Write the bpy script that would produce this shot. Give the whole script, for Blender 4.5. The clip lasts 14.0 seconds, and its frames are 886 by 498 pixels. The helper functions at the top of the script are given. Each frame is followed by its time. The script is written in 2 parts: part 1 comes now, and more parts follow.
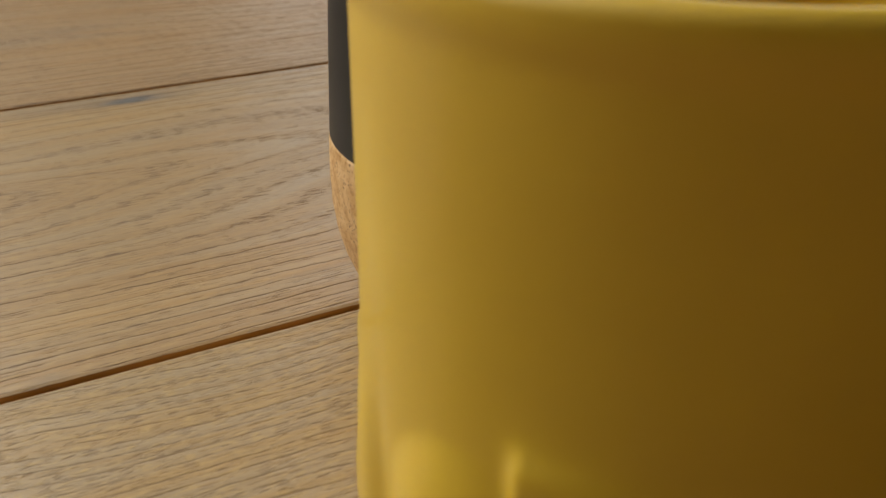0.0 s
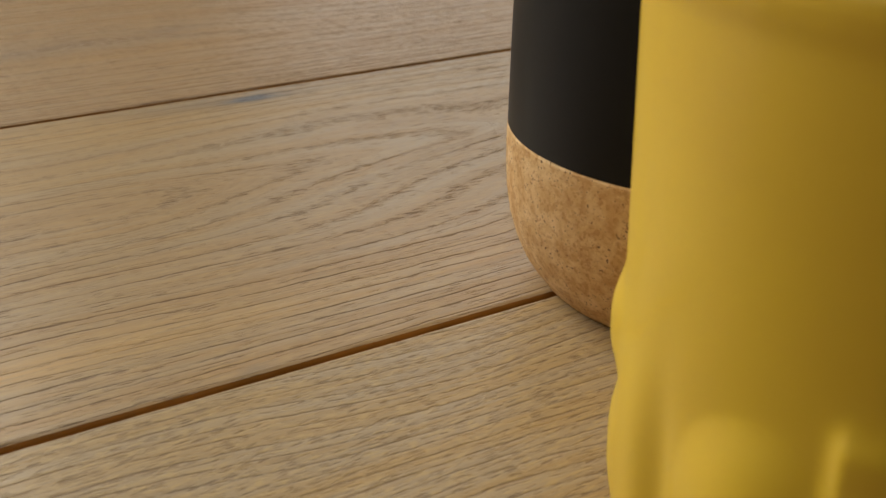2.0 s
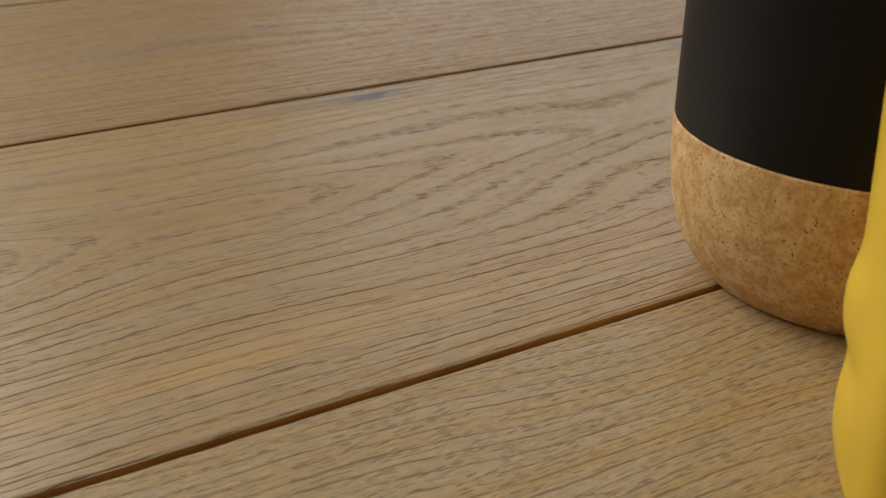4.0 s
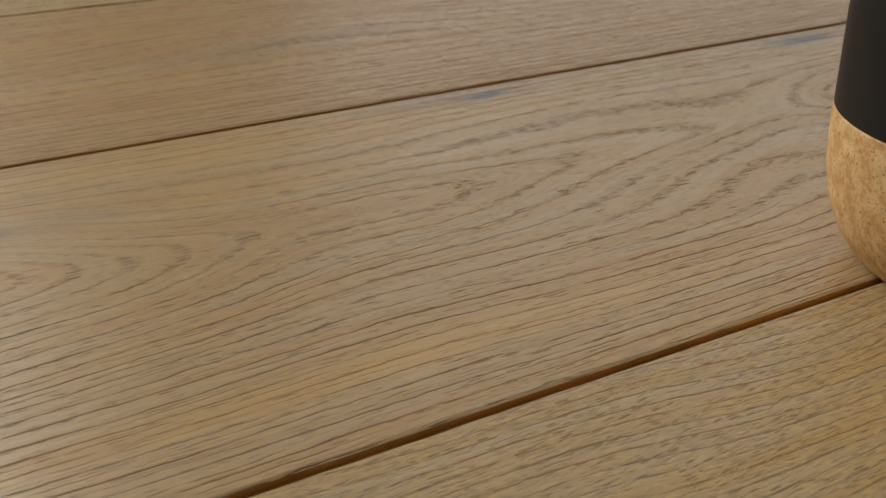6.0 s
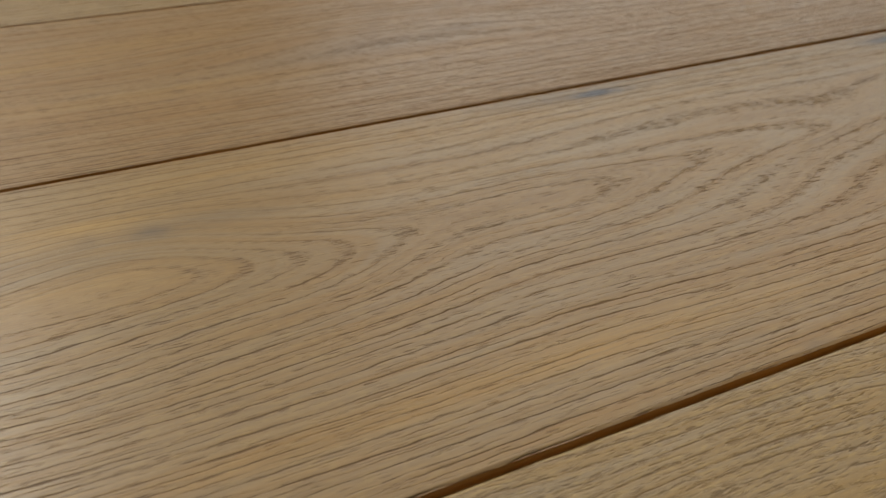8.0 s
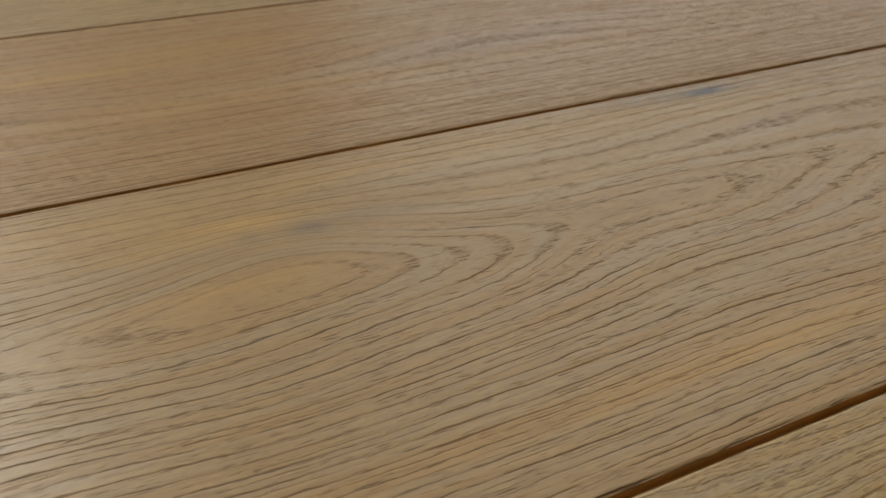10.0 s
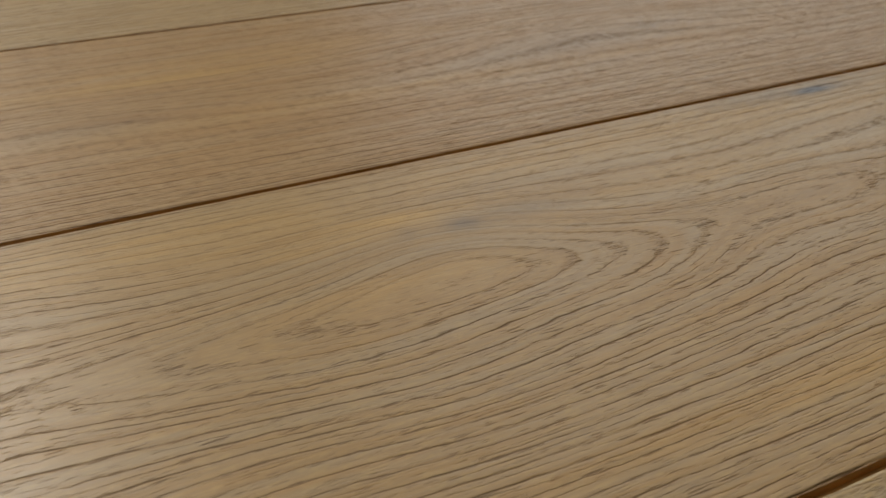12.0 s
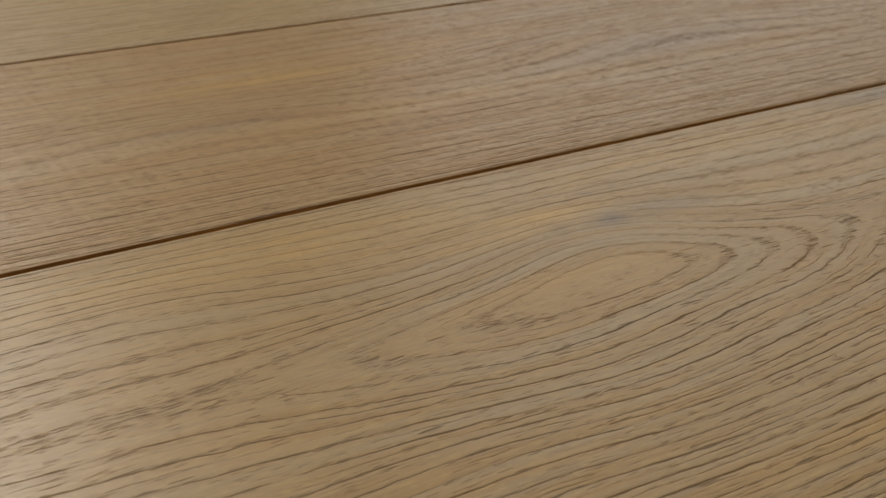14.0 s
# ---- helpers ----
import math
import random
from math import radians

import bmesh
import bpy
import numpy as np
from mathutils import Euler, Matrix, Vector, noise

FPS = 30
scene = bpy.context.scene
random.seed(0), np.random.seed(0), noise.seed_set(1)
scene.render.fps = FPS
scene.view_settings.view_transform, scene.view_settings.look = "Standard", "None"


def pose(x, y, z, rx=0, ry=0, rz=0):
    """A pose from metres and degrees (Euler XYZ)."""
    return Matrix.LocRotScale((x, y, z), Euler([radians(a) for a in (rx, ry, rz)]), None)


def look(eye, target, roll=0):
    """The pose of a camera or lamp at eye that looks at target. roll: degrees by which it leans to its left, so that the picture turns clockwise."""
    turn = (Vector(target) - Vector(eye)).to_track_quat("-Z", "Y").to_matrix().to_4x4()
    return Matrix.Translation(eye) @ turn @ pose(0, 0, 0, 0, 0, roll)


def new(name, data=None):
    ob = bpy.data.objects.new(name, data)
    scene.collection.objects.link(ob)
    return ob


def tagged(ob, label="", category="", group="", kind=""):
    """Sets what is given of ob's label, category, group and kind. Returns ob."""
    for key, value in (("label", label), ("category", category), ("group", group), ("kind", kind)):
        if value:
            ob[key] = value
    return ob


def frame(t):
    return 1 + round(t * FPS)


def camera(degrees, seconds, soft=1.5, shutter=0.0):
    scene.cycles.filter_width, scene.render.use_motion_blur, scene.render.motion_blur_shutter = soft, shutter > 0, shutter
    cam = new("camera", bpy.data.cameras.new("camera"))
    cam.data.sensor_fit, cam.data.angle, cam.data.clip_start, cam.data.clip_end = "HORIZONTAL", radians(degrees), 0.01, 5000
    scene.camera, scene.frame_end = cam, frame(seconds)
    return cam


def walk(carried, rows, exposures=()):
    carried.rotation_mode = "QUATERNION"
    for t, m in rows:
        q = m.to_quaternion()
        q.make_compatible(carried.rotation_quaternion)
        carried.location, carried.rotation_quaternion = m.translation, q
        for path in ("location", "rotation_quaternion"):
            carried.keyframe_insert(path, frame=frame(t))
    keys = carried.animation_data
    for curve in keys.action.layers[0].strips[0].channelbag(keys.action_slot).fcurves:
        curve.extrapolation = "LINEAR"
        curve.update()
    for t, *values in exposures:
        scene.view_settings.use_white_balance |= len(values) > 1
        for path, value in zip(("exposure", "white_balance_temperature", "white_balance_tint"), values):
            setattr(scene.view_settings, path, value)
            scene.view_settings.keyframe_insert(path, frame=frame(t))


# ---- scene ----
# ---- camera: a slider shot, close above a plank floor ----
cam = camera(40.39, 14.0, soft=1.5)
cam.data.dof.use_dof = True
cam.data.dof.focus_distance = 0.29
cam.data.dof.aperture_fstop = 42.0
PATH = [
    (0.0, 0.00250, -0.20778, 0.12032, 65.859, 1.245, -33.433),
    (0.5, -0.00611, -0.20399, 0.12054, 65.844, 1.237, -33.420),
    (1.0, -0.01545, -0.19987, 0.12078, 65.829, 1.229, -33.408),
    (1.5, -0.02407, -0.19606, 0.12100, 65.814, 1.221, -33.395),
    (2.0, -0.03342, -0.19192, 0.12124, 65.799, 1.213, -33.383),
    (2.5, -0.04206, -0.18810, 0.12146, 65.784, 1.205, -33.370),
    (3.0, -0.05143, -0.18394, 0.12170, 65.769, 1.196, -33.358),
    (4.0, -0.06929, -0.17601, 0.12216, 65.739, 1.180, -33.333),
    (4.7, -0.08193, -0.17038, 0.12249, 65.718, 1.169, -33.315),
    (5.5, -0.09622, -0.16401, 0.12286, 65.694, 1.156, -33.295),
    (6.0, -0.10563, -0.15980, 0.12310, 65.679, 1.148, -33.283),
    (6.5, -0.11433, -0.15591, 0.12333, 65.664, 1.139, -33.270),
    (7.0, -0.12376, -0.15169, 0.12357, 65.649, 1.131, -33.258),
    (7.5, -0.13247, -0.14778, 0.12380, 65.634, 1.123, -33.245),
    (8.0, -0.14191, -0.14354, 0.12405, 65.619, 1.115, -33.233),
    (9.0, -0.15992, -0.13544, 0.12452, 65.589, 1.099, -33.208),
    (9.8, -0.17449, -0.12887, 0.12490, 65.565, 1.086, -33.188),
    (10.5, -0.18706, -0.12319, 0.12523, 65.544, 1.074, -33.170),
    (11.0, -0.19655, -0.11890, 0.12548, 65.529, 1.066, -33.158),
    (11.5, -0.20532, -0.11492, 0.12572, 65.514, 1.058, -33.145),
    (12.0, -0.21483, -0.11061, 0.12597, 65.499, 1.050, -33.133),
    (12.5, -0.22361, -0.10663, 0.12620, 65.484, 1.042, -33.120),
    (13.0, -0.23313, -0.10230, 0.12645, 65.469, 1.034, -33.108),
    (13.5, -0.24193, -0.09829, 0.12669, 65.454, 1.026, -33.095),
    (14.0, -0.25146, -0.09395, 0.12694, 65.439, 1.017, -33.083),
]
walk(cam, [(t, pose(x, y, z, rx, 0, rz) @ pose(0, 0, 0, 0, 0, roll)) for t, x, y, z, rx, roll, rz in PATH],
     exposures=[(0.0, 0.0), (1.5, -0.06), (3.0, -0.23), (5.0, -0.29), (6.5, -0.33), (10.0, -0.38), (14.0, -0.39)])

# ---- world and daylight ----
world = bpy.data.worlds.new("world")
scene.world = world
world.use_nodes = True
wn, wl = world.node_tree.nodes, world.node_tree.links
sky = wn.new("ShaderNodeTexSky")
sky.sky_type = "NISHITA"
sky.sun_disc = False
sky.sun_elevation, sky.sun_rotation = radians(38), radians(200)
wl.new(sky.outputs["Color"], wn["Background"].inputs["Color"])
wn["Background"].inputs["Strength"].default_value = 0.1

# the room round the floor, the window that lights it, and an added one
ROOM_X0, ROOM_X1, ROOM_Y0, ROOM_Y1, ROOM_H = -3.0, 3.7, -6.8, 2.0, 2.5
WINDOW_A, WINDOW_SHEEN = (-2.55, 0.26, 0.95, 2.3), (0.95, 3.45, 0.25, 2.3)

def daylight(x0, x1, z0, z1, energy):
    """The area lamp in one window opening: the sky's light, or sheen fill."""
    lamp = bpy.data.lights.new("window_lamp", "AREA")
    lamp.shape = "RECTANGLE"
    lamp.size, lamp.size_y = x1 - x0 - 0.1, z1 - z0 - 0.1
    lamp.energy = energy
    lamp.color = (1.0, 0.985, 0.91)
    x, z = (x0 + x1) / 2, (z0 + z1) / 2
    new("window_lamp", lamp).matrix_world = look((x, ROOM_Y1 + 0.06, z), (x, 0, z))


daylight(*WINDOW_A, 129)
# dim fill, added to put a sheen on the floor at the far right
daylight(*WINDOW_SHEEN, 12.5)


# ---- materials ----
class Nodes:
    """Short hand for building node materials."""

    def __init__(self, name):
        self.mat = bpy.data.materials.new(name)
        self.mat.use_nodes = True
        self.n, self.l = self.mat.node_tree.nodes, self.mat.node_tree.links
        self.bsdf = self.n["Principled BSDF"]

    def put(self, socket, value):
        if isinstance(value, bpy.types.NodeSocket):
            self.l.new(value, socket)
        else:
            socket.default_value = value

    def math(self, op, a, b=0.0, c=0.0, clamp=False):
        m = self.n.new("ShaderNodeMath")
        m.operation, m.use_clamp = op, clamp
        for s, v in zip(m.inputs, (a, b, c)):
            self.put(s, v)
        return m.outputs[0]

    def xyz(self, x, y, z):
        m = self.n.new("ShaderNodeCombineXYZ")
        for s, v in zip(m.inputs, (x, y, z)):
            self.put(s, v)
        return m.outputs[0]

    def noise(self, vec, scale, detail=2.0, rough=0.5, dist=0.0):
        m = self.n.new("ShaderNodeTexNoise")
        self.put(m.inputs["Vector"], vec)
        for k, v in (("Scale", scale), ("Detail", detail), ("Roughness", rough), ("Distortion", dist)):
            m.inputs[k].default_value = v
        return m.outputs["Fac"]

    def ramp(self, fac, lo, hi):
        m = self.n.new("ShaderNodeMapRange")
        m.interpolation_type = "SMOOTHSTEP"
        self.put(m.inputs["Value"], fac)
        m.inputs["From Min"].default_value, m.inputs["From Max"].default_value = lo, hi
        return m.outputs["Result"]

    def mix(self, fac, a, b, how="MIX"):
        m = self.n.new("ShaderNodeMix")
        m.data_type, m.blend_type = "RGBA", how
        self.put(m.inputs[0], fac)
        self.put(m.inputs[6], a if isinstance(a, bpy.types.NodeSocket) else (*a, 1.0))
        self.put(m.inputs[7], b if isinstance(b, bpy.types.NodeSocket) else (*b, 1.0))
        return m.outputs[2]

    def bump(self, height, strength, distance, normal=None):
        m = self.n.new("ShaderNodeBump")
        m.inputs["Strength"].default_value, m.inputs["Distance"].default_value = strength, distance
        self.put(m.inputs["Height"], height)
        if normal is not None:
            self.put(m.inputs["Normal"], normal)
        return m.outputs["Normal"]

    def dashes(self, x, y, w, sx, sy, crowd):
        """Elongated cells, of which the share crowd is filled with a slim dash."""
        m = self.n.new("ShaderNodeTexVoronoi")
        m.voronoi_dimensions = "3D"
        self.put(m.inputs["Vector"], self.xyz(self.math("MULTIPLY", x, sx), self.math("MULTIPLY", y, sy), w))
        m.inputs["Scale"].default_value = 1.0
        chance = self.split(m.outputs["Color"])[0]
        size = self.split(m.outputs["Color"])[1]
        on = self.math("GREATER_THAN", crowd, chance)
        d = self.math("SUBTRACT", m.outputs["Distance"], self.math("MULTIPLY", size, 0.22))
        return self.math("MULTIPLY", on, self.math("SUBTRACT", 1.0, self.ramp(d, 0.16, 0.42)))

    def attr(self, name):
        m = self.n.new("ShaderNodeAttribute")
        m.attribute_name = name
        return m.outputs["Fac"]

    def position(self):
        return self.n.new("ShaderNodeNewGeometry").outputs["Position"]

    def split(self, vec):
        m = self.n.new("ShaderNodeSeparateXYZ")
        self.put(m.inputs[0], vec)
        return m.outputs

    def finish(self, color, rough, normal=None, spec=0.5, **more):
        if not isinstance(color, bpy.types.NodeSocket):
            color = (*color, 1.0)
        self.put(self.bsdf.inputs["Base Color"], color)
        self.put(self.bsdf.inputs["Roughness"], rough)
        self.bsdf.inputs["Specular IOR Level"].default_value = spec
        if normal is not None:
            self.put(self.bsdf.inputs["Normal"], normal)
        for k, v in more.items():
            self.put(self.bsdf.inputs[k.replace("_", " ")], v)
        return self.mat


def oak(name, light, warm, dark, lines=1.0, pores=1.0, fleck=0.34, stray=0.0, width=1.0, short=1.0):
    """Brushed, oiled oak: 'ring' carries the growth rings, 'slope' how close they lie, 'flat' where they are cut across, 'knot' and 'ochre' the stains round knots."""
    k = Nodes(name)
    ring, slope, flat = k.attr("ring"), k.attr("slope"), k.attr("flat")
    knot, ochre, calm = k.attr("knot"), k.attr("ochre"), k.attr("calm")
    x, y, z = k.split(k.position())
    rnd = k.n.new("ShaderNodeObjectInfo").outputs["Random"]
    seed = k.math("MULTIPLY", rnd, 37.0)

    def grain(sx, sy, along=y, shift=0.0, detail=2.0, rough=0.5):
        """Noise stretched along the board, in streaks a metre over."""
        return k.noise(k.xyz(k.math("MULTIPLY", x, sx), k.math("MULTIPLY", along, sy), k.math("ADD", seed, shift)), 1.0, detail, rough)

    def times(a, *rest):
        for b in rest:
            a = k.math("MULTIPLY", a, b)
        return a

    def less(a):
        return k.math("SUBTRACT", 1.0, a)

    cloud = grain(10.0, 24.0, detail=3.0)
    wob = grain(40.0, 170.0)
    jig = k.math("SUBTRACT", grain(150.0, 500.0, shift=5.0), 0.5)
    r2 = k.math("ADD", ring, k.math("ADD", times(k.math("SUBTRACT", wob, 0.5), 0.30), times(jig, 0.24)))

    def vessel(shift, thin, gate):
        """One long row of open vessels a ring, swelling and breaking off along the board."""
        off = k.math("ABSOLUTE", k.math("SUBTRACT", k.math("FRACT", k.math("ADD", r2, 0.5 + shift)), 0.5))
        far = k.math("DIVIDE", off, k.math("MAXIMUM", slope, 60.0))
        swell = k.ramp(grain(26.0 * short, 1.3, r2, 20.0 + shift * 9, 3.0, 0.6), 0.30, 0.72)
        w = k.math("ADD", 0.00007 * thin * width, times(swell, 0.00030 * thin * width))
        line = less(k.ramp(k.math("DIVIDE", far, w), 0.1, 1.45))
        open_ = k.ramp(grain(42.0 * short, 2.2, r2, 40.0 + shift * 9, 4.0, 0.7), gate, gate + 0.14)
        return times(line, open_), off

    first, off = vessel(0.0, 1.05, 0.36)
    second, _ = vessel(0.43, 0.75, 0.44)
    third, _ = vessel(0.22, 0.6, 0.50)
    fourth, _ = vessel(0.70, 0.6, 0.49)
    row = k.math("MAXIMUM", k.math("MAXIMUM", first, times(second, 0.8)), times(k.math("MAXIMUM", third, fourth), 0.7))
    row = times(row, less(times(flat, 0.8)), lines)
    band = less(k.ramp(off, 0.05, 0.24))
    # short pores along the fibre: crowded where a ring is cut flat, strewn elsewhere
    drift = k.math("ADD", k.math("SUBTRACT", y, times(ring, 0.0010)), times(jig, 0.0007))
    crowd = k.math("ADD", 0.025 + stray, times(band, k.math("ADD", 0.12, times(flat, 0.48))))
    coarse = k.dashes(x, drift, seed, 150.0 * short ** 0.4, 2300.0, crowd)
    fine = k.dashes(x, drift, k.math("ADD", seed, 9.0), 260.0, 3700.0, k.math("ADD", 0.08 + 2 * stray, times(crowd, 0.8)))
    dash = times(k.math("MAXIMUM", times(coarse, 0.9), times(fine, 0.6)), pores)
    pore = times(k.math("MAXIMUM", row, dash), less(times(ochre, 0.5)), less(times(calm, 0.85)))
    # colour: streaks along the fibre, broad cloud, ochre and grey stains
    streak = grain(7.0, 1.1, ring, 0.0, 4.0, 0.6)
    tint = grain(16.0, 3.2, ring, 7.0, 4.0, 0.62)
    fibre = grain(55.0, 2600.0, drift, 0.0, 3.0, 0.65)
    col = k.mix(k.ramp(streak, 0.34, 0.66), light, warm)
    col = k.mix(times(k.ramp(cloud, 0.45, 0.75), 0.30), col, warm)
    col = k.mix(times(k.ramp(tint, 0.50, 0.72), 0.55), col, tuple(c * m for c, m in zip(warm, (0.74, 0.68, 0.60))))
    pale = k.ramp(grain(11.0, 2.1, ring, 15.0, 3.0, 0.6), 0.55, 0.74)
    col = k.mix(times(pale, 0.32), col, tuple(c * m for c, m in zip(light, (1.10, 1.11, 1.12))))
    stain = times(ochre, k.math("ADD", 0.62, times(k.ramp(wob, 0.35, 0.65), 0.36)))
    col = k.mix(stain, col, (0.54, 0.33, 0.105))
    col = k.mix(times(k.ramp(fibre, 0.38, 0.68), 0.42), col, tuple(c * 0.62 for c in light))
    gold = k.ramp(grain(240.0, 1500.0, drift, 3.0, 2.0, 0.6), 0.50, 0.66)
    col = k.mix(times(gold, fleck), col, (0.47, 0.325, 0.135))
    knot_fac = times(knot, k.ramp(grain(130.0, 420.0, detail=3.0), 0.15, 0.50))
    col = k.mix(knot_fac, col, (0.11, 0.105, 0.105))
    col = k.mix(times(band, 0.06 * lines), col, dark)
    col = k.mix(times(pore, 0.71), col, dark)
    height = k.math("SUBTRACT", times(fibre, 0.16), pore)
    height = k.math("SUBTRACT", height, times(band, 0.08))
    normal = k.bump(height, 0.6, 0.0004)
    normal = k.bump(cloud, 0.25, 0.0012, normal)
    rough = k.math("ADD", 0.31, times(streak, 0.12))
    rough = k.math("ADD", rough, times(pore, 0.4))
    return k.finish(col, rough, normal, 0.5)


OAK_MID = oak("oak_grey_tan", (0.378, 0.270, 0.154), (0.380, 0.234, 0.097), (0.095, 0.046, 0.019))
OAK_WARM = oak("oak_warm", (0.40, 0.260, 0.130), (0.375, 0.213, 0.080), (0.10, 0.048, 0.019), 1.1, 1.0, 0.34, 0.06, 1.25)
OAK_STRAIGHT = oak("oak_straight_grain", (0.39, 0.29, 0.172), (0.395, 0.258, 0.106), (0.105, 0.056, 0.024), 0.75, 0.8, 0.6, 0.11, 1.0, 5.0)
OAK_PALE = oak("oak_pale", (0.42, 0.302, 0.172), (0.39, 0.255, 0.118), (0.12, 0.07, 0.035), 1.2, 0.9, 0.5, 0.0, 1.5)


def seam_wood():
    k = Nodes("seam_brown")
    x, y, z = k.split(k.position())
    f = k.noise(k.xyz(k.math("MULTIPLY", x, 40.0), k.math("MULTIPLY", y, 500.0), 0.0), 1.0, 3.0)
    return k.finish(k.mix(k.ramp(f, 0.3, 0.7), (0.27, 0.135, 0.036), (0.40, 0.215, 0.068)), 0.7, spec=0.3)


def cork():
    k = Nodes("cork")
    pos = k.position()
    v = k.n.new("ShaderNodeTexVoronoi")
    v.inputs["Scale"].default_value = 900.0
    warp = k.n.new("ShaderNodeVectorMath")
    warp.operation = "MULTIPLY_ADD"
    tex = k.n.new("ShaderNodeTexNoise")
    tex.inputs["Scale"].default_value = 420.0
    k.l.new(pos, tex.inputs["Vector"])
    k.l.new(tex.outputs["Color"], warp.inputs[0])
    warp.inputs[1].default_value = (0.0016, 0.0016, 0.0016)
    k.l.new(pos, warp.inputs[2])
    k.l.new(warp.outputs[0], v.inputs["Vector"])
    cell = k.split(v.outputs["Color"])[0]
    big = k.noise(pos, 210.0, 3.0, 0.6)
    mid = k.noise(pos, 1050.0, 3.0, 0.65)
    fleck = k.noise(k.xyz(*k.split(pos)), 1300.0, 2.0, 0.5)
    col = k.mix(cell, (0.60, 0.37, 0.155), (0.46, 0.25, 0.09))
    col = k.mix(k.ramp(big, 0.38, 0.74), col, (0.69, 0.465, 0.235))
    col = k.mix(k.math("MULTIPLY", k.ramp(mid, 0.55, 0.64), 0.52), col, (0.33, 0.145, 0.045))
    dark = k.math("MULTIPLY", k.ramp(fleck, 0.64, 0.68), k.ramp(big, 0.35, 0.55))
    col = k.mix(k.math("MULTIPLY", dark, 0.85), col, (0.07, 0.03, 0.015))
    h = k.math("SUBTRACT", k.math("MULTIPLY", mid, 0.5), dark)
    return k.finish(col, 0.75, k.bump(h, 0.5, 0.0005), 0.3)


def black_coat():
    k = Nodes("matt_black_coating")
    pos = k.position()
    n = k.noise(pos, 1600.0, 2.0)
    m = k.noise(pos, 40.0, 3.0)
    col = k.mix(m, (0.004, 0.0038, 0.004), (0.006, 0.0057, 0.006))
    return k.finish(col, k.math("ADD", 0.42, k.math("MULTIPLY", m, 0.1)), k.bump(n, 0.12, 0.0001), 0.23)


def yellow_glaze():
    k = Nodes("yellow_glaze")
    pos = k.position()
    m = k.noise(pos, 30.0, 3.0)
    f = k.noise(pos, 220.0, 2.0)
    col = k.mix(k.ramp(m, 0.3, 0.7), (0.67, 0.440, 0.009), (0.63, 0.400, 0.007))
    return k.finish(col, 0.5, k.bump(f, 0.06, 0.0006), 0.75, Coat_Weight=0.3, Coat_Roughness=0.06)


def plain(name, color, rough, grain=60.0):
    k = Nodes(name)
    f = k.noise(k.position(), grain, 4.0, 0.6)
    col = k.mix(k.ramp(f, 0.3, 0.7), tuple(c * 0.95 for c in color), color)
    return k.finish(col, rough, k.bump(f, 0.1, 0.001), 0.3)


def glass():
    k = Nodes("window_glass")
    k.bsdf.inputs["Transmission Weight"].default_value = 1.0
    return k.finish((1.0, 1.0, 1.0), 0.0, None, 0.5)


SEAM, CORK, BLACK, YELLOW = seam_wood(), cork(), black_coat(), yellow_glaze()
WALL_PAINT = plain("wall_paint", (0.20, 0.18, 0.16), 0.9)
CEILING_PAINT = plain("ceiling_paint", (0.55, 0.54, 0.51), 0.9)
WHITE_WOOD = plain("white_lacquer", (0.78, 0.77, 0.75), 0.4)
GLASS = glass()


# ---- building helpers ----
def part(name, bm, material, parent=None, label="", smooth=False):
    mesh = bpy.data.meshes.new(name)
    bm.normal_update()
    bm.to_mesh(mesh)
    bm.free()
    mesh.materials.append(material)
    if smooth:
        mesh.polygons.foreach_set("use_smooth", [True] * len(mesh.polygons))
    ob = new(name, mesh)
    ob.parent = parent
    if label:
        tagged(ob, label)
    return ob


def box(bm, x0, x1, y0, y1, z0, z1, bevel=0.0):
    m = Matrix.Translation(((x0 + x1) / 2, (y0 + y1) / 2, (z0 + z1) / 2)) @ Matrix.Diagonal((x1 - x0, y1 - y0, z1 - z0, 1))
    made = bmesh.ops.create_cube(bm, size=1.0, matrix=m)
    if bevel:
        edges = list({e for v in made["verts"] for e in v.link_edges})
        bmesh.ops.bevel(bm, geom=edges, offset=bevel, segments=2, affect="EDGES")
    return bm


def lathe(name, profile, material, parent, steps=160, shape=None, label=""):
    """A surface of revolution; shape(theta, r, z, i) may move each point."""
    verts, faces = [], []
    m = len(profile)
    for j in range(steps):
        a = 2 * math.pi * j / steps
        for i, (r, z) in enumerate(profile):
            rr, zz = shape(a, r, z, i) if shape else (r, z)
            verts.append((rr * math.cos(a), rr * math.sin(a), zz))
    for j in range(steps):
        j2 = (j + 1) % steps
        for i in range(m - 1):
            faces.append((j * m + i, j2 * m + i, j2 * m + i + 1, j * m + i + 1))
    mesh = bpy.data.meshes.new(name)
    mesh.from_pydata(verts, [], faces)
    mesh.materials.append(material)
    mesh.polygons.foreach_set("use_smooth", [True] * len(mesh.polygons))
    mesh.update()
    ob = new(name, mesh)
    ob.parent = parent
    if label:
        tagged(ob, label)
    return ob


def arc(cx, cz, r, a0, a1, n):
    return [(cx + r * math.cos(radians(a0 + (a1 - a0) * i / n)), cz + r * math.sin(radians(a0 + (a1 - a0) * i / n))) for i in range(n + 1)]


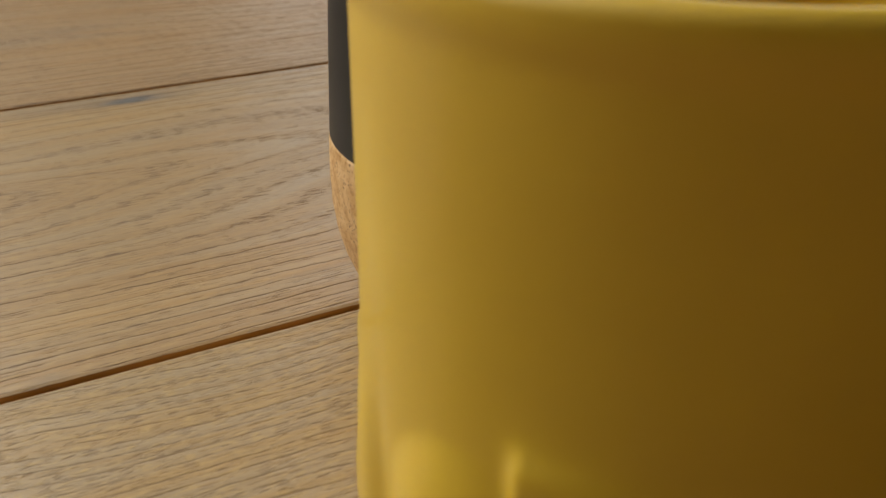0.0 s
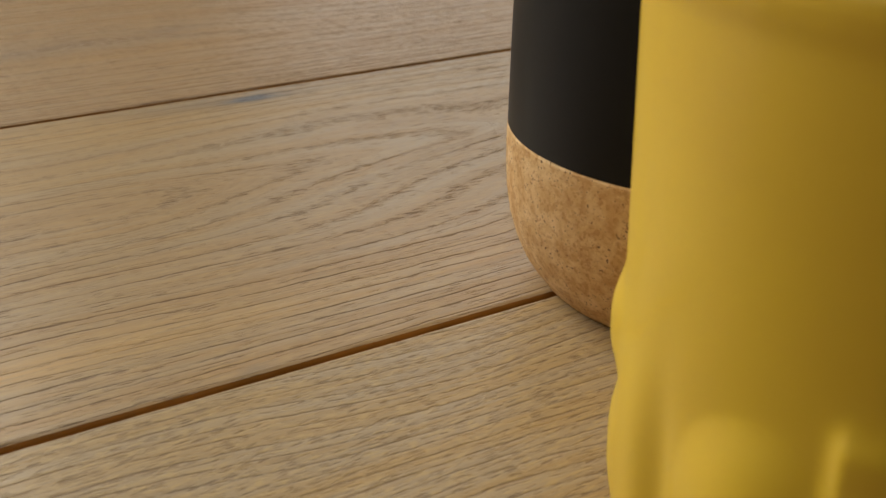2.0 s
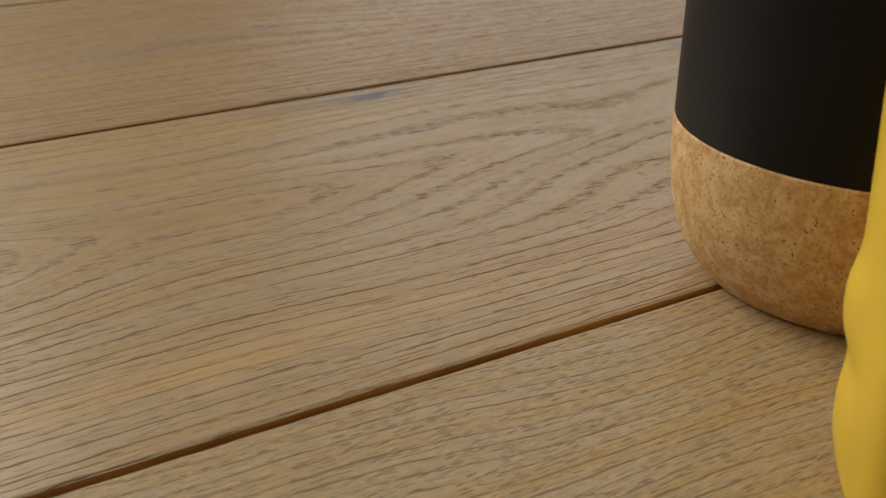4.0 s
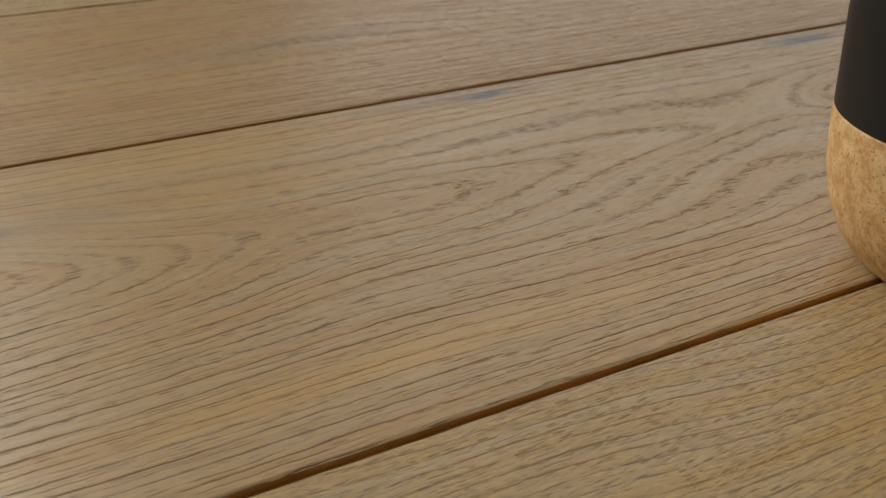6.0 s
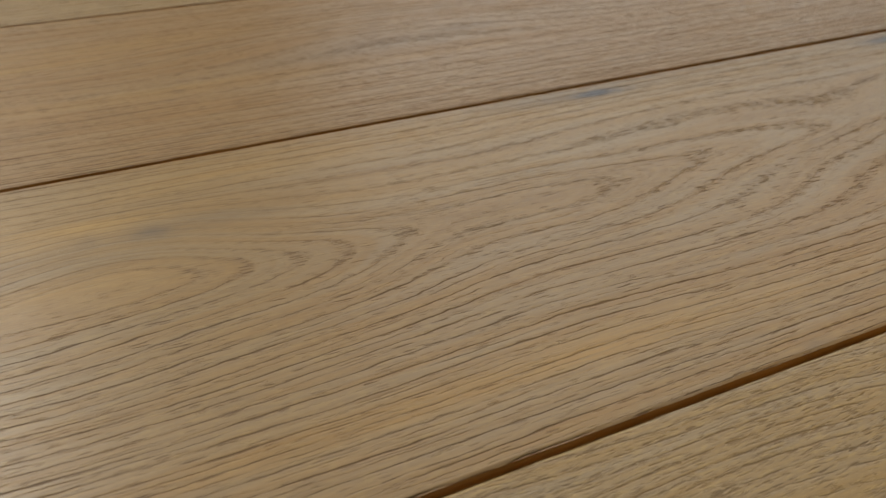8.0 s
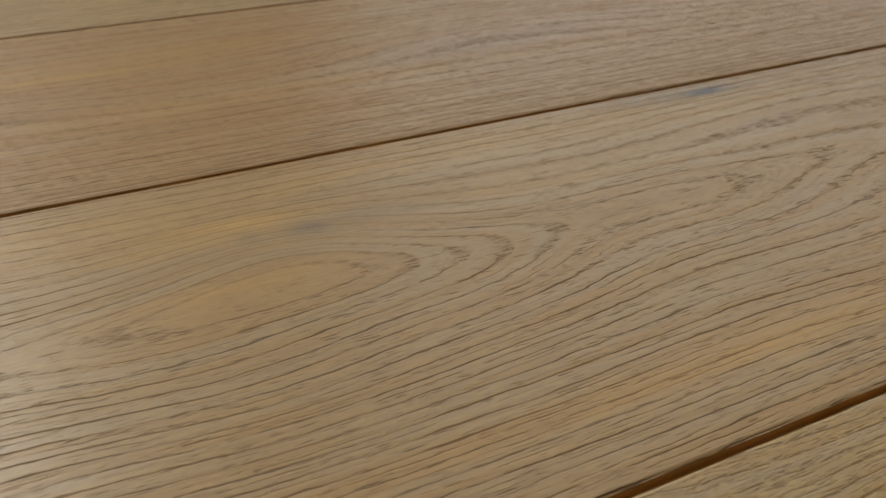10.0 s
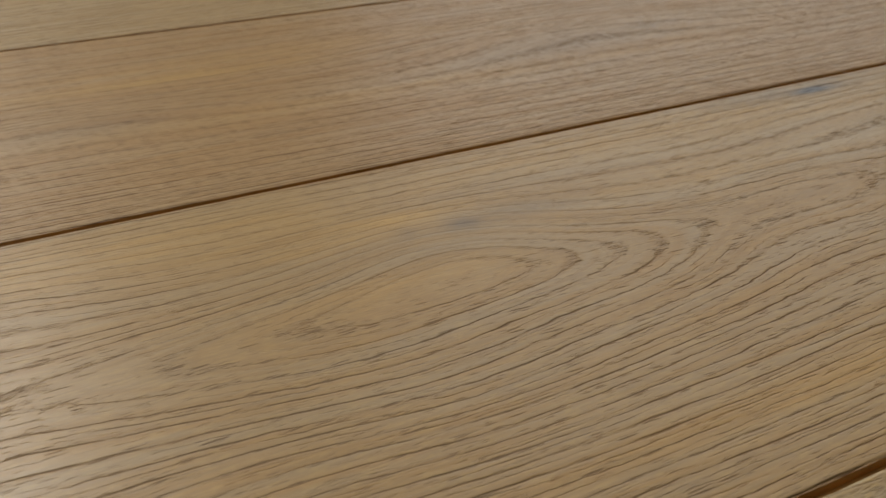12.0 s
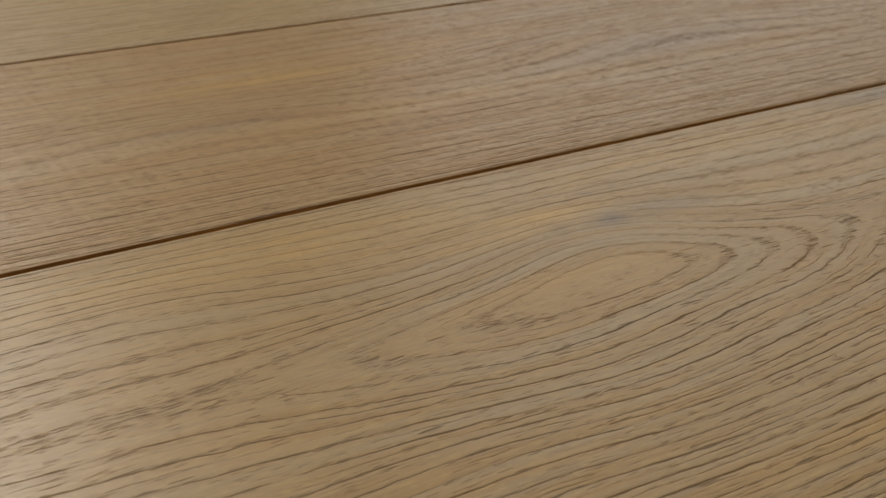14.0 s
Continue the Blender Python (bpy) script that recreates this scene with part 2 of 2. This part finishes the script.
# ---- the room ----
def wall(name, x0, x1, y0, y1, holes=()):
    bm = bmesh.new()
    if not holes:
        box(bm, x0, x1, y0, y1, 0, ROOM_H)
    for (hx0, hx1, hz0, hz1), last in zip(holes, [x0] + [h[1] for h in holes]):
        box(bm, last, hx0, y0, y1, 0, ROOM_H)
        if hx1 == holes[-1][1]:
            box(bm, hx1, x1, y0, y1, 0, ROOM_H)
        box(bm, hx0, hx1, y0, y1, 0, hz0)
        box(bm, hx0, hx1, y0, y1, hz1, ROOM_H)
    return tagged(part(name, bm, WALL_PAINT), "plain matt painted room wall", "wall", kind="structure")


wall("wall_north", ROOM_X0 - 0.2, ROOM_X1 + 0.2, ROOM_Y1, ROOM_Y1 + 0.2, [WINDOW_A, WINDOW_SHEEN])
wall("wall_south", ROOM_X0 - 0.2, ROOM_X1 + 0.2, ROOM_Y0 - 0.2, ROOM_Y0)
wall("wall_west", ROOM_X0 - 0.2, ROOM_X0, ROOM_Y0, ROOM_Y1)
wall("wall_east", ROOM_X1, ROOM_X1 + 0.2, ROOM_Y0, ROOM_Y1)
tagged(part("ceiling", box(bmesh.new(), ROOM_X0 - 0.2, ROOM_X1 + 0.2, ROOM_Y0 - 0.2, ROOM_Y1 + 0.2, ROOM_H, ROOM_H + 0.2), CEILING_PAINT), "plain white painted ceiling", "ceiling", kind="structure")


def window(name, x0, x1, z0, z1):
    root = tagged(new(name), "unseen white framed window that lets in soft light", "window", kind="structure")
    root.location = ((x0 + x1) / 2, ROOM_Y1 + 0.12, z0)
    w, h = (x1 - x0) / 2, z1 - z0
    bm = bmesh.new()
    for x0, x1, z0, z1 in ((-w, -w + 0.05, 0, h), (w - 0.05, w, 0, h), (-w + 0.05, w - 0.05, 0, 0.05), (-w + 0.05, w - 0.05, h - 0.05, h), (-0.03, 0.03, 0.05, h - 0.05)):
        box(bm, x0, x1, -0.03, 0.03, z0, z1, 0.004)
    part("window_frame", bm, WHITE_WOOD, root)
    part("window_sill", box(bmesh.new(), -w, w, -0.15, -0.03, 0.0, 0.03, 0.004), WHITE_WOOD, root)
    for x0, x1 in ((-w + 0.05, -0.03), (0.03, w - 0.05)):
        pane = part("pane", box(bmesh.new(), x0, x1, -0.004, 0.004, 0.05, h - 0.05), GLASS, root)
        pane.visible_shadow = False


window("window_1", *WINDOW_A)
# unseen, made up to hold the sheen fill
window("window_sheen_fill", *WINDOW_SHEEN)


# ---- the floor ----
# the growth rings of the plank in the middle: a ridge with hills on a grid
HILLS = (-0.2, 0.2, 0.4, -0.8, -0.3, 0.4, 0.1, -0.1, 0.1, 0.4, -0.6, 0, 0.9, 0,
         -0.2, 0.1, 0.5, -0.3, -0.6, 1.6, -0.3, 0, -0.2, 0, 1, -0.4, 0.1, 0.2,
         -0.1, 0.1, 1.2, 1.3, 0, -0.3, 0.4, -0.1, 0.2, 0.7, 0, 2.9, -0.7, 0.4,
         -0.1, 0.3, 0.2, 0.9, -1.7, 0.2, 0.1, -0.1, 0, -0.1, -1.1, -1.8, 0.1, 0,
         -0.2, 0.7, -0.3, -0.3, -1.6, -0.3, 0.2, -0.1, 0.5, 0.1, -1.3, -1.9, 0.4, -0.2,
         -0.4, 1, -0.3, -2, -1.7, 0.6, -0.3, -0.4, 0.7, -1.3, -2.2, -1.7, 0.7, -0.3,
         0, -0.1, 1, -3.7, -1.8, 0.4, -0.1, -0.3, 0.3, 0.1, -1.8, -0.9, 0.1, 0)


def rings_mid(x, y):
    v = 6.87 - 1.82 * x - 195 * np.sqrt((y - 0.103) ** 2 + 0.008 ** 2)
    for i, h in enumerate(HILLS):
        cx, cy = -0.25 + 0.49 / 13 * (i // 7), 0.005 + 0.17 / 6 * (i % 7)
        v = v + h * np.exp(-((x - cx) / 0.034) ** 2 - ((y - cy) / 0.026) ** 2)
    return v


def rings_warm(x, y):
    v = -130 * (y - 0.18) - 3.6 * np.tanh((y - 0.18) / 0.02) - 2.0 * x
    v = v + 3.0 * np.exp(-((x - 0.10) / 0.09) ** 2 - ((y - 0.285) / 0.03) ** 2) + 2.0 * np.exp(-((x + 0.12) / 0.07) ** 2 - ((y - 0.265) / 0.02) ** 2)
    return v + 0.3 * np.sin(9 * x + 20 * y)


def rings_straight(x, y):
    return 230 * (y + 0.03 * x) + 0.6 * np.sin(7 * x + 15 * y) + 1.2 * np.sin(2.3 * x + 1) + 0.5 * np.sin(31 * x + 60 * y) + 0.4 * np.sin(53 * x - 90 * y + 2)


def rings_pale(x, y):
    return 190 * (y - 0.02 * x) + 1.1 * np.sin(8 * x + 11 * y) + 2.0 * np.exp(-((x + 0.1) / 0.1) ** 2 - ((y - 0.42) / 0.03) ** 2)


def rings_other(x, y):
    return 180 * y + 1.5 * np.sin(2.1 * x + 9 * y) + 0.8 * np.sin(5 * x + 2)


# knots: x, y, half length, half width, strength; warm patches the same
KNOTS = ((0.127, 0.170, 0.013, 0.0034, 1.3), (0.118, 0.1715, 0.035, 0.005, 0.4), (0.286, 0.169, 0.018, 0.0045, 1.2), (-0.050, 0.132, 0.006, 0.0036, 0.6), (-0.032, 0.1315, 0.022, 0.005, 0.2), (-0.066, 0.134, 0.004, 0.003, 0.25),
         (0.0506, 0.0030, 0.0030, 0.0013, 0.6), (0.135, 0.272, 0.02, 0.006, 0.30), (0.085, 0.262, 0.05, 0.016, 0.22), (-0.111, 0.256, 0.03, 0.008, 0.20))
WARM = ((0.02, 0.163, 0.16, 0.013, 0.45), (-0.14, 0.160, 0.10, 0.014, 0.55), (0.03, 0.128, 0.05, 0.010, 0.35), (-0.066, 0.143, 0.026, 0.007, 0.8), (-0.088, 0.138, 0.020, 0.005, 0.7), (-0.10, 0.153, 0.05, 0.010, 0.5), (-0.082, 0.108, 0.030, 0.0075, 0.42), (-0.07, 0.296, 0.06, 0.006, 0.7), (-0.02, 0.31, 0.1, 0.008, 0.35), (0.0, 0.245, 0.12, 0.006, 0.3),
        (0.02, 0.026, 0.08, 0.008, 0.5), (0.09, 0.152, 0.10, 0.008, 0.35))


# where the grain runs out beside the knot
CALM = ((-0.060, 0.128, 0.050, 0.013, 0.9), (-0.085, 0.108, 0.026, 0.006, 0.6))


def spots(rows, x, y):
    v = np.zeros_like(x)
    for cx, cy, a, b, s in rows:
        v = np.maximum(v, s * np.exp(-((x - cx) / a) ** 2 - ((y - cy) / b) ** 2))
    return v


def plank_mesh(x0, x1, y0, y1, rings, dense, thick=0.015):
    """One board with eased, slightly uneven edges; its top is fine where the camera passes."""
    if dense:
        xs = np.concatenate([np.linspace(x0, -0.42, 12)[:-1], np.arange(-0.42, 0.62, 0.0022), np.linspace(0.62, x1, 12)])
        ys = np.linspace(y0 + 0.0012, y1 - 0.0012, 100)
    else:
        xs, ys = np.array([x0, x1]), np.array([y0 + 0.001, y1 - 0.001])
    rows = [(y0, -thick), (y0, -0.0009), (y0 + 0.0003, -0.0003)] + [(y, 0.0) for y in ys] + [(y1 - 0.0003, -0.0003), (y1, -0.0009), (y1, -thick)]
    n, m = len(xs), len(rows)
    Y, Z = np.array(rows).T
    X2, Y2 = np.repeat(xs[:, None], m, 1), np.repeat(Y[None], n, 0)
    Z2 = np.repeat(Z[None], n, 0)
    if dense:
        for lo, hi, s in ((0, 4, y0), (m - 4, m, y1)):
            wave = np.array([0.00014 * noise.noise(Vector((x * 130, s * 90, 0))) + 0.00016 * noise.noise(Vector((x * 28, s * 50, 3))) for x in xs])
            Y2[:, lo:hi] += wave[:, None]
    verts = np.stack([X2, Y2, Z2], -1).reshape(-1, 3)
    i, j = np.meshgrid(np.arange(n - 1), np.arange(m - 1), indexing="ij")
    a = (i * m + j).ravel()
    quads = np.stack([a, a + m, a + m + 1, a + 1], 1)
    mesh = bpy.data.meshes.new("plank")
    mesh.from_pydata(verts.tolist(), [], quads.tolist() + [list(range(m)), list(range((n - 1) * m, n * m))[::-1]])
    side = np.where((j.ravel() < 2) | (j.ravel() >= m - 3), 1, 0).tolist() + [1, 1]
    mesh.polygons.foreach_set("material_index", side)
    x, y = verts[:, 0], verts[:, 1]
    e = 0.0008
    across = np.abs(rings(x + e, y) - rings(x - e, y)) / (2 * e)
    slope = np.hypot(across, (rings(x, y + e) - rings(x, y - e)) / (2 * e))
    flat = np.maximum(np.clip((150 - slope) / 80, 0, 1), np.clip((across / np.maximum(slope, 1) - 0.28) / 0.3, 0, 1))
    for key, values in (("ring", rings(x, y)), ("slope", slope), ("flat", flat), ("calm", spots(CALM, x, y)), ("knot", spots(KNOTS, x, y)), ("ochre", spots(WARM, x, y))):
        mesh.attributes.new(key, "FLOAT", "POINT").data.foreach_set("value", values.astype(np.float32))
    mesh.update()
    return mesh


floor = tagged(part("floor", box(bmesh.new(), ROOM_X0 - 0.2, ROOM_X1 + 0.2, ROOM_Y0 - 0.2, ROOM_Y1 + 0.2, -0.12, -0.0018), SEAM), "wide plank floor of brushed, oiled oak", "floor", kind="structure")
PLANKS = ((-0.18, -0.0008, rings_straight, OAK_STRAIGHT), (0.0010, 0.1792, rings_mid, OAK_MID), (0.1809, 0.3621, rings_warm, OAK_WARM), (0.3638, 0.543, rings_pale, OAK_PALE))
for y0, y1, rings, wood in PLANKS:
    mesh = plank_mesh(-1.1, 1.1, y0, y1, rings, True, 0.0017)
    mesh.materials.append(wood)
    mesh.materials.append(SEAM)
    new("plank", mesh).parent = floor
random.seed(4)
for row in list(range(-38, -1)) + list(range(3, 12)):
    y0 = row * 0.182 + (0.002 if row < 0 else -0.001)
    start = ROOM_X0 - random.uniform(0.0, 1.8)
    while start < ROOM_X1:
        a, b = max(start, ROOM_X0), min(start + 2.2, ROOM_X1)
        if b - a > 0.05 and y0 + 0.18 < ROOM_Y1 + 0.1 and y0 > ROOM_Y0 - 0.1:
            mesh = plank_mesh(a, b - 0.001, y0, y0 + 0.18, rings_other, False, 0.0017)
            mesh.materials.append(random.choice((OAK_MID, OAK_WARM, OAK_STRAIGHT, OAK_PALE)))
            mesh.materials.append(SEAM)
            new("plank", mesh).parent = floor
        start += 2.2
for y0, y1, rings, wood in PLANKS:
    for a, b in ((ROOM_X0, -1.101), (1.101, ROOM_X1)):
        mesh = plank_mesh(a, b, y0, y1, rings_other, False, 0.0017)
        mesh.materials.append(wood)
        mesh.materials.append(SEAM)
        new("plank", mesh).parent = floor


# ---- the black tumbler with its cork base ----
def tumbler(x, y):
    root = tagged(new("tumbler"), "matt black ceramic tumbler with a rounded cork base", "tumbler")
    root.location = (x, y, 0)
    base = [(0.0, 0.0), (0.0350, 0.0), (0.0362, 0.0004), (0.0376, 0.0016), (0.0393, 0.0040), (0.0397, 0.0046), (0.0404, 0.0052), (0.0421, 0.0078), (0.0440, 0.0120), (0.0455, 0.0170), (0.0464, 0.0225), (0.0468, 0.0285), (0.0469, 0.0340), (0.04685, 0.0366), (0.0468, 0.0373), (0.0, 0.0373)]
    lathe("cork_base", base, CORK, root, 192, label="speckled natural cork base")
    outer = [(0.0, 0.03745), (0.0450, 0.03745)] + arc(0.0467, 0.03755, 0.0001, -90, 0, 3) + [(0.0467, 0.060), (0.0463, 0.085), (0.0460, 0.1085)]
    rim = arc(0.0443, 0.1085, 0.0017, 0, 180, 10)
    inner = [(0.0425, 0.100), (0.0425, 0.050), (0.0410, 0.046), (0.0370, 0.0435), (0.0, 0.043)]
    lathe("body", outer + rim + inner, BLACK, root, 192)
    return root


tumbler(0.1583, -0.0112)


# ---- the yellow mug with its moulded foot ----
def lobe(a, z, a0, z0, wa, wz, h, power=2.0):
    d = (a - a0 + 180) % 360 - 180
    q = (abs(d) / wa) ** power + (abs(z - z0) / wz) ** power
    return h * math.exp(-q)


def mug_relief(theta, r, z, i):
    a = math.degrees(theta)
    out = 0.0
    if i in MUG_OUTER and z < 0.06:
        for s in (0, 120, 240):
            q = ((a - 190 - s + 180) % 360 - 180) / 18.5
            q = q * q + ((z - 0.0245) / 0.0165) ** 2
            out += 0.0033 * (1 - q) ** 1.5 if q < 1 else 0.0
            d = (a - 204 - s + 180) % 360 - 180
            lean = 0.0412 - 0.00008 * max(d, 0.0)
            out += 0.0018 * math.exp(-(max(z - lean, 0.0) / 0.0030) ** 2 - (max(lean - z, 0.0) / 0.030) ** 2 - (min(d, 0) / 2.4) ** 2 - (max(d, 0) / 20.0) ** 2)
            out += lobe(a, z, 134 + s, 0.0345, 9.5, 0.0070, 0.0020, 3.0)
            out += lobe(a, z, 138 + s, 0.0150, 11, 0.0075, 0.0015, 3.0)
            out += lobe(a, z, 153 + s, 0.0175, 9, 0.0200, 0.0012, 3.0)
            out -= lobe(a, z, 167 + s, 0.0150, 4.5, 0.0200, 0.0012, 2.0)
    return r + out, z


def mug_profile():
    def wall_r(z):
        return 0.0466 + 0.0304 * (z - 0.06)
    outer = [(0.0, 0.0), (0.040, 0.0), (0.0425, 0.0008), (0.0440, 0.0025)]
    outer += [(wall_r(z), z) for z in np.concatenate([np.arange(0.006, 0.056, 0.0008), np.linspace(0.056, 0.090, 18)])]
    outer = [p for p in outer if p[1] < 0.0885] + [(wall_r(z) + d, z) for z, d in ((0.0885, 0.00005), (0.0897, 0.0002), (0.0908, 0.0005), (0.092, 0.0007), (0.0931, 0.0008))]
    rim = [outer[-1]] + arc(wall_r(0.0942) - 0.0018, 0.0942, 0.0026, 0, 180, 16)
    inner = [(wall_r(0.09) - 0.0040, 0.090), (wall_r(0.06) - 0.0042, 0.06), (wall_r(0.02) - 0.0042, 0.02), (0.040, 0.009), (0.034, 0.0065), (0.0, 0.006)]
    return outer, rim + inner[:1], inner


MUG_OUT, MUG_RIM, MUG_IN = mug_profile()
MUG_OUTER = set(range(3, len(MUG_OUT)))


def mug(x, y):
    root = tagged(new("mug"), "glossy yellow ceramic mug with moulded relief round its foot", "mug")
    root.location = (x, y, 0)
    lathe("body", MUG_OUT, YELLOW, root, 420, mug_relief)
    lathe("rim", MUG_RIM, YELLOW, root, 240)
    lathe("inside", MUG_IN, YELLOW, root, 160)
    return root


mug(0.1157, -0.0993)
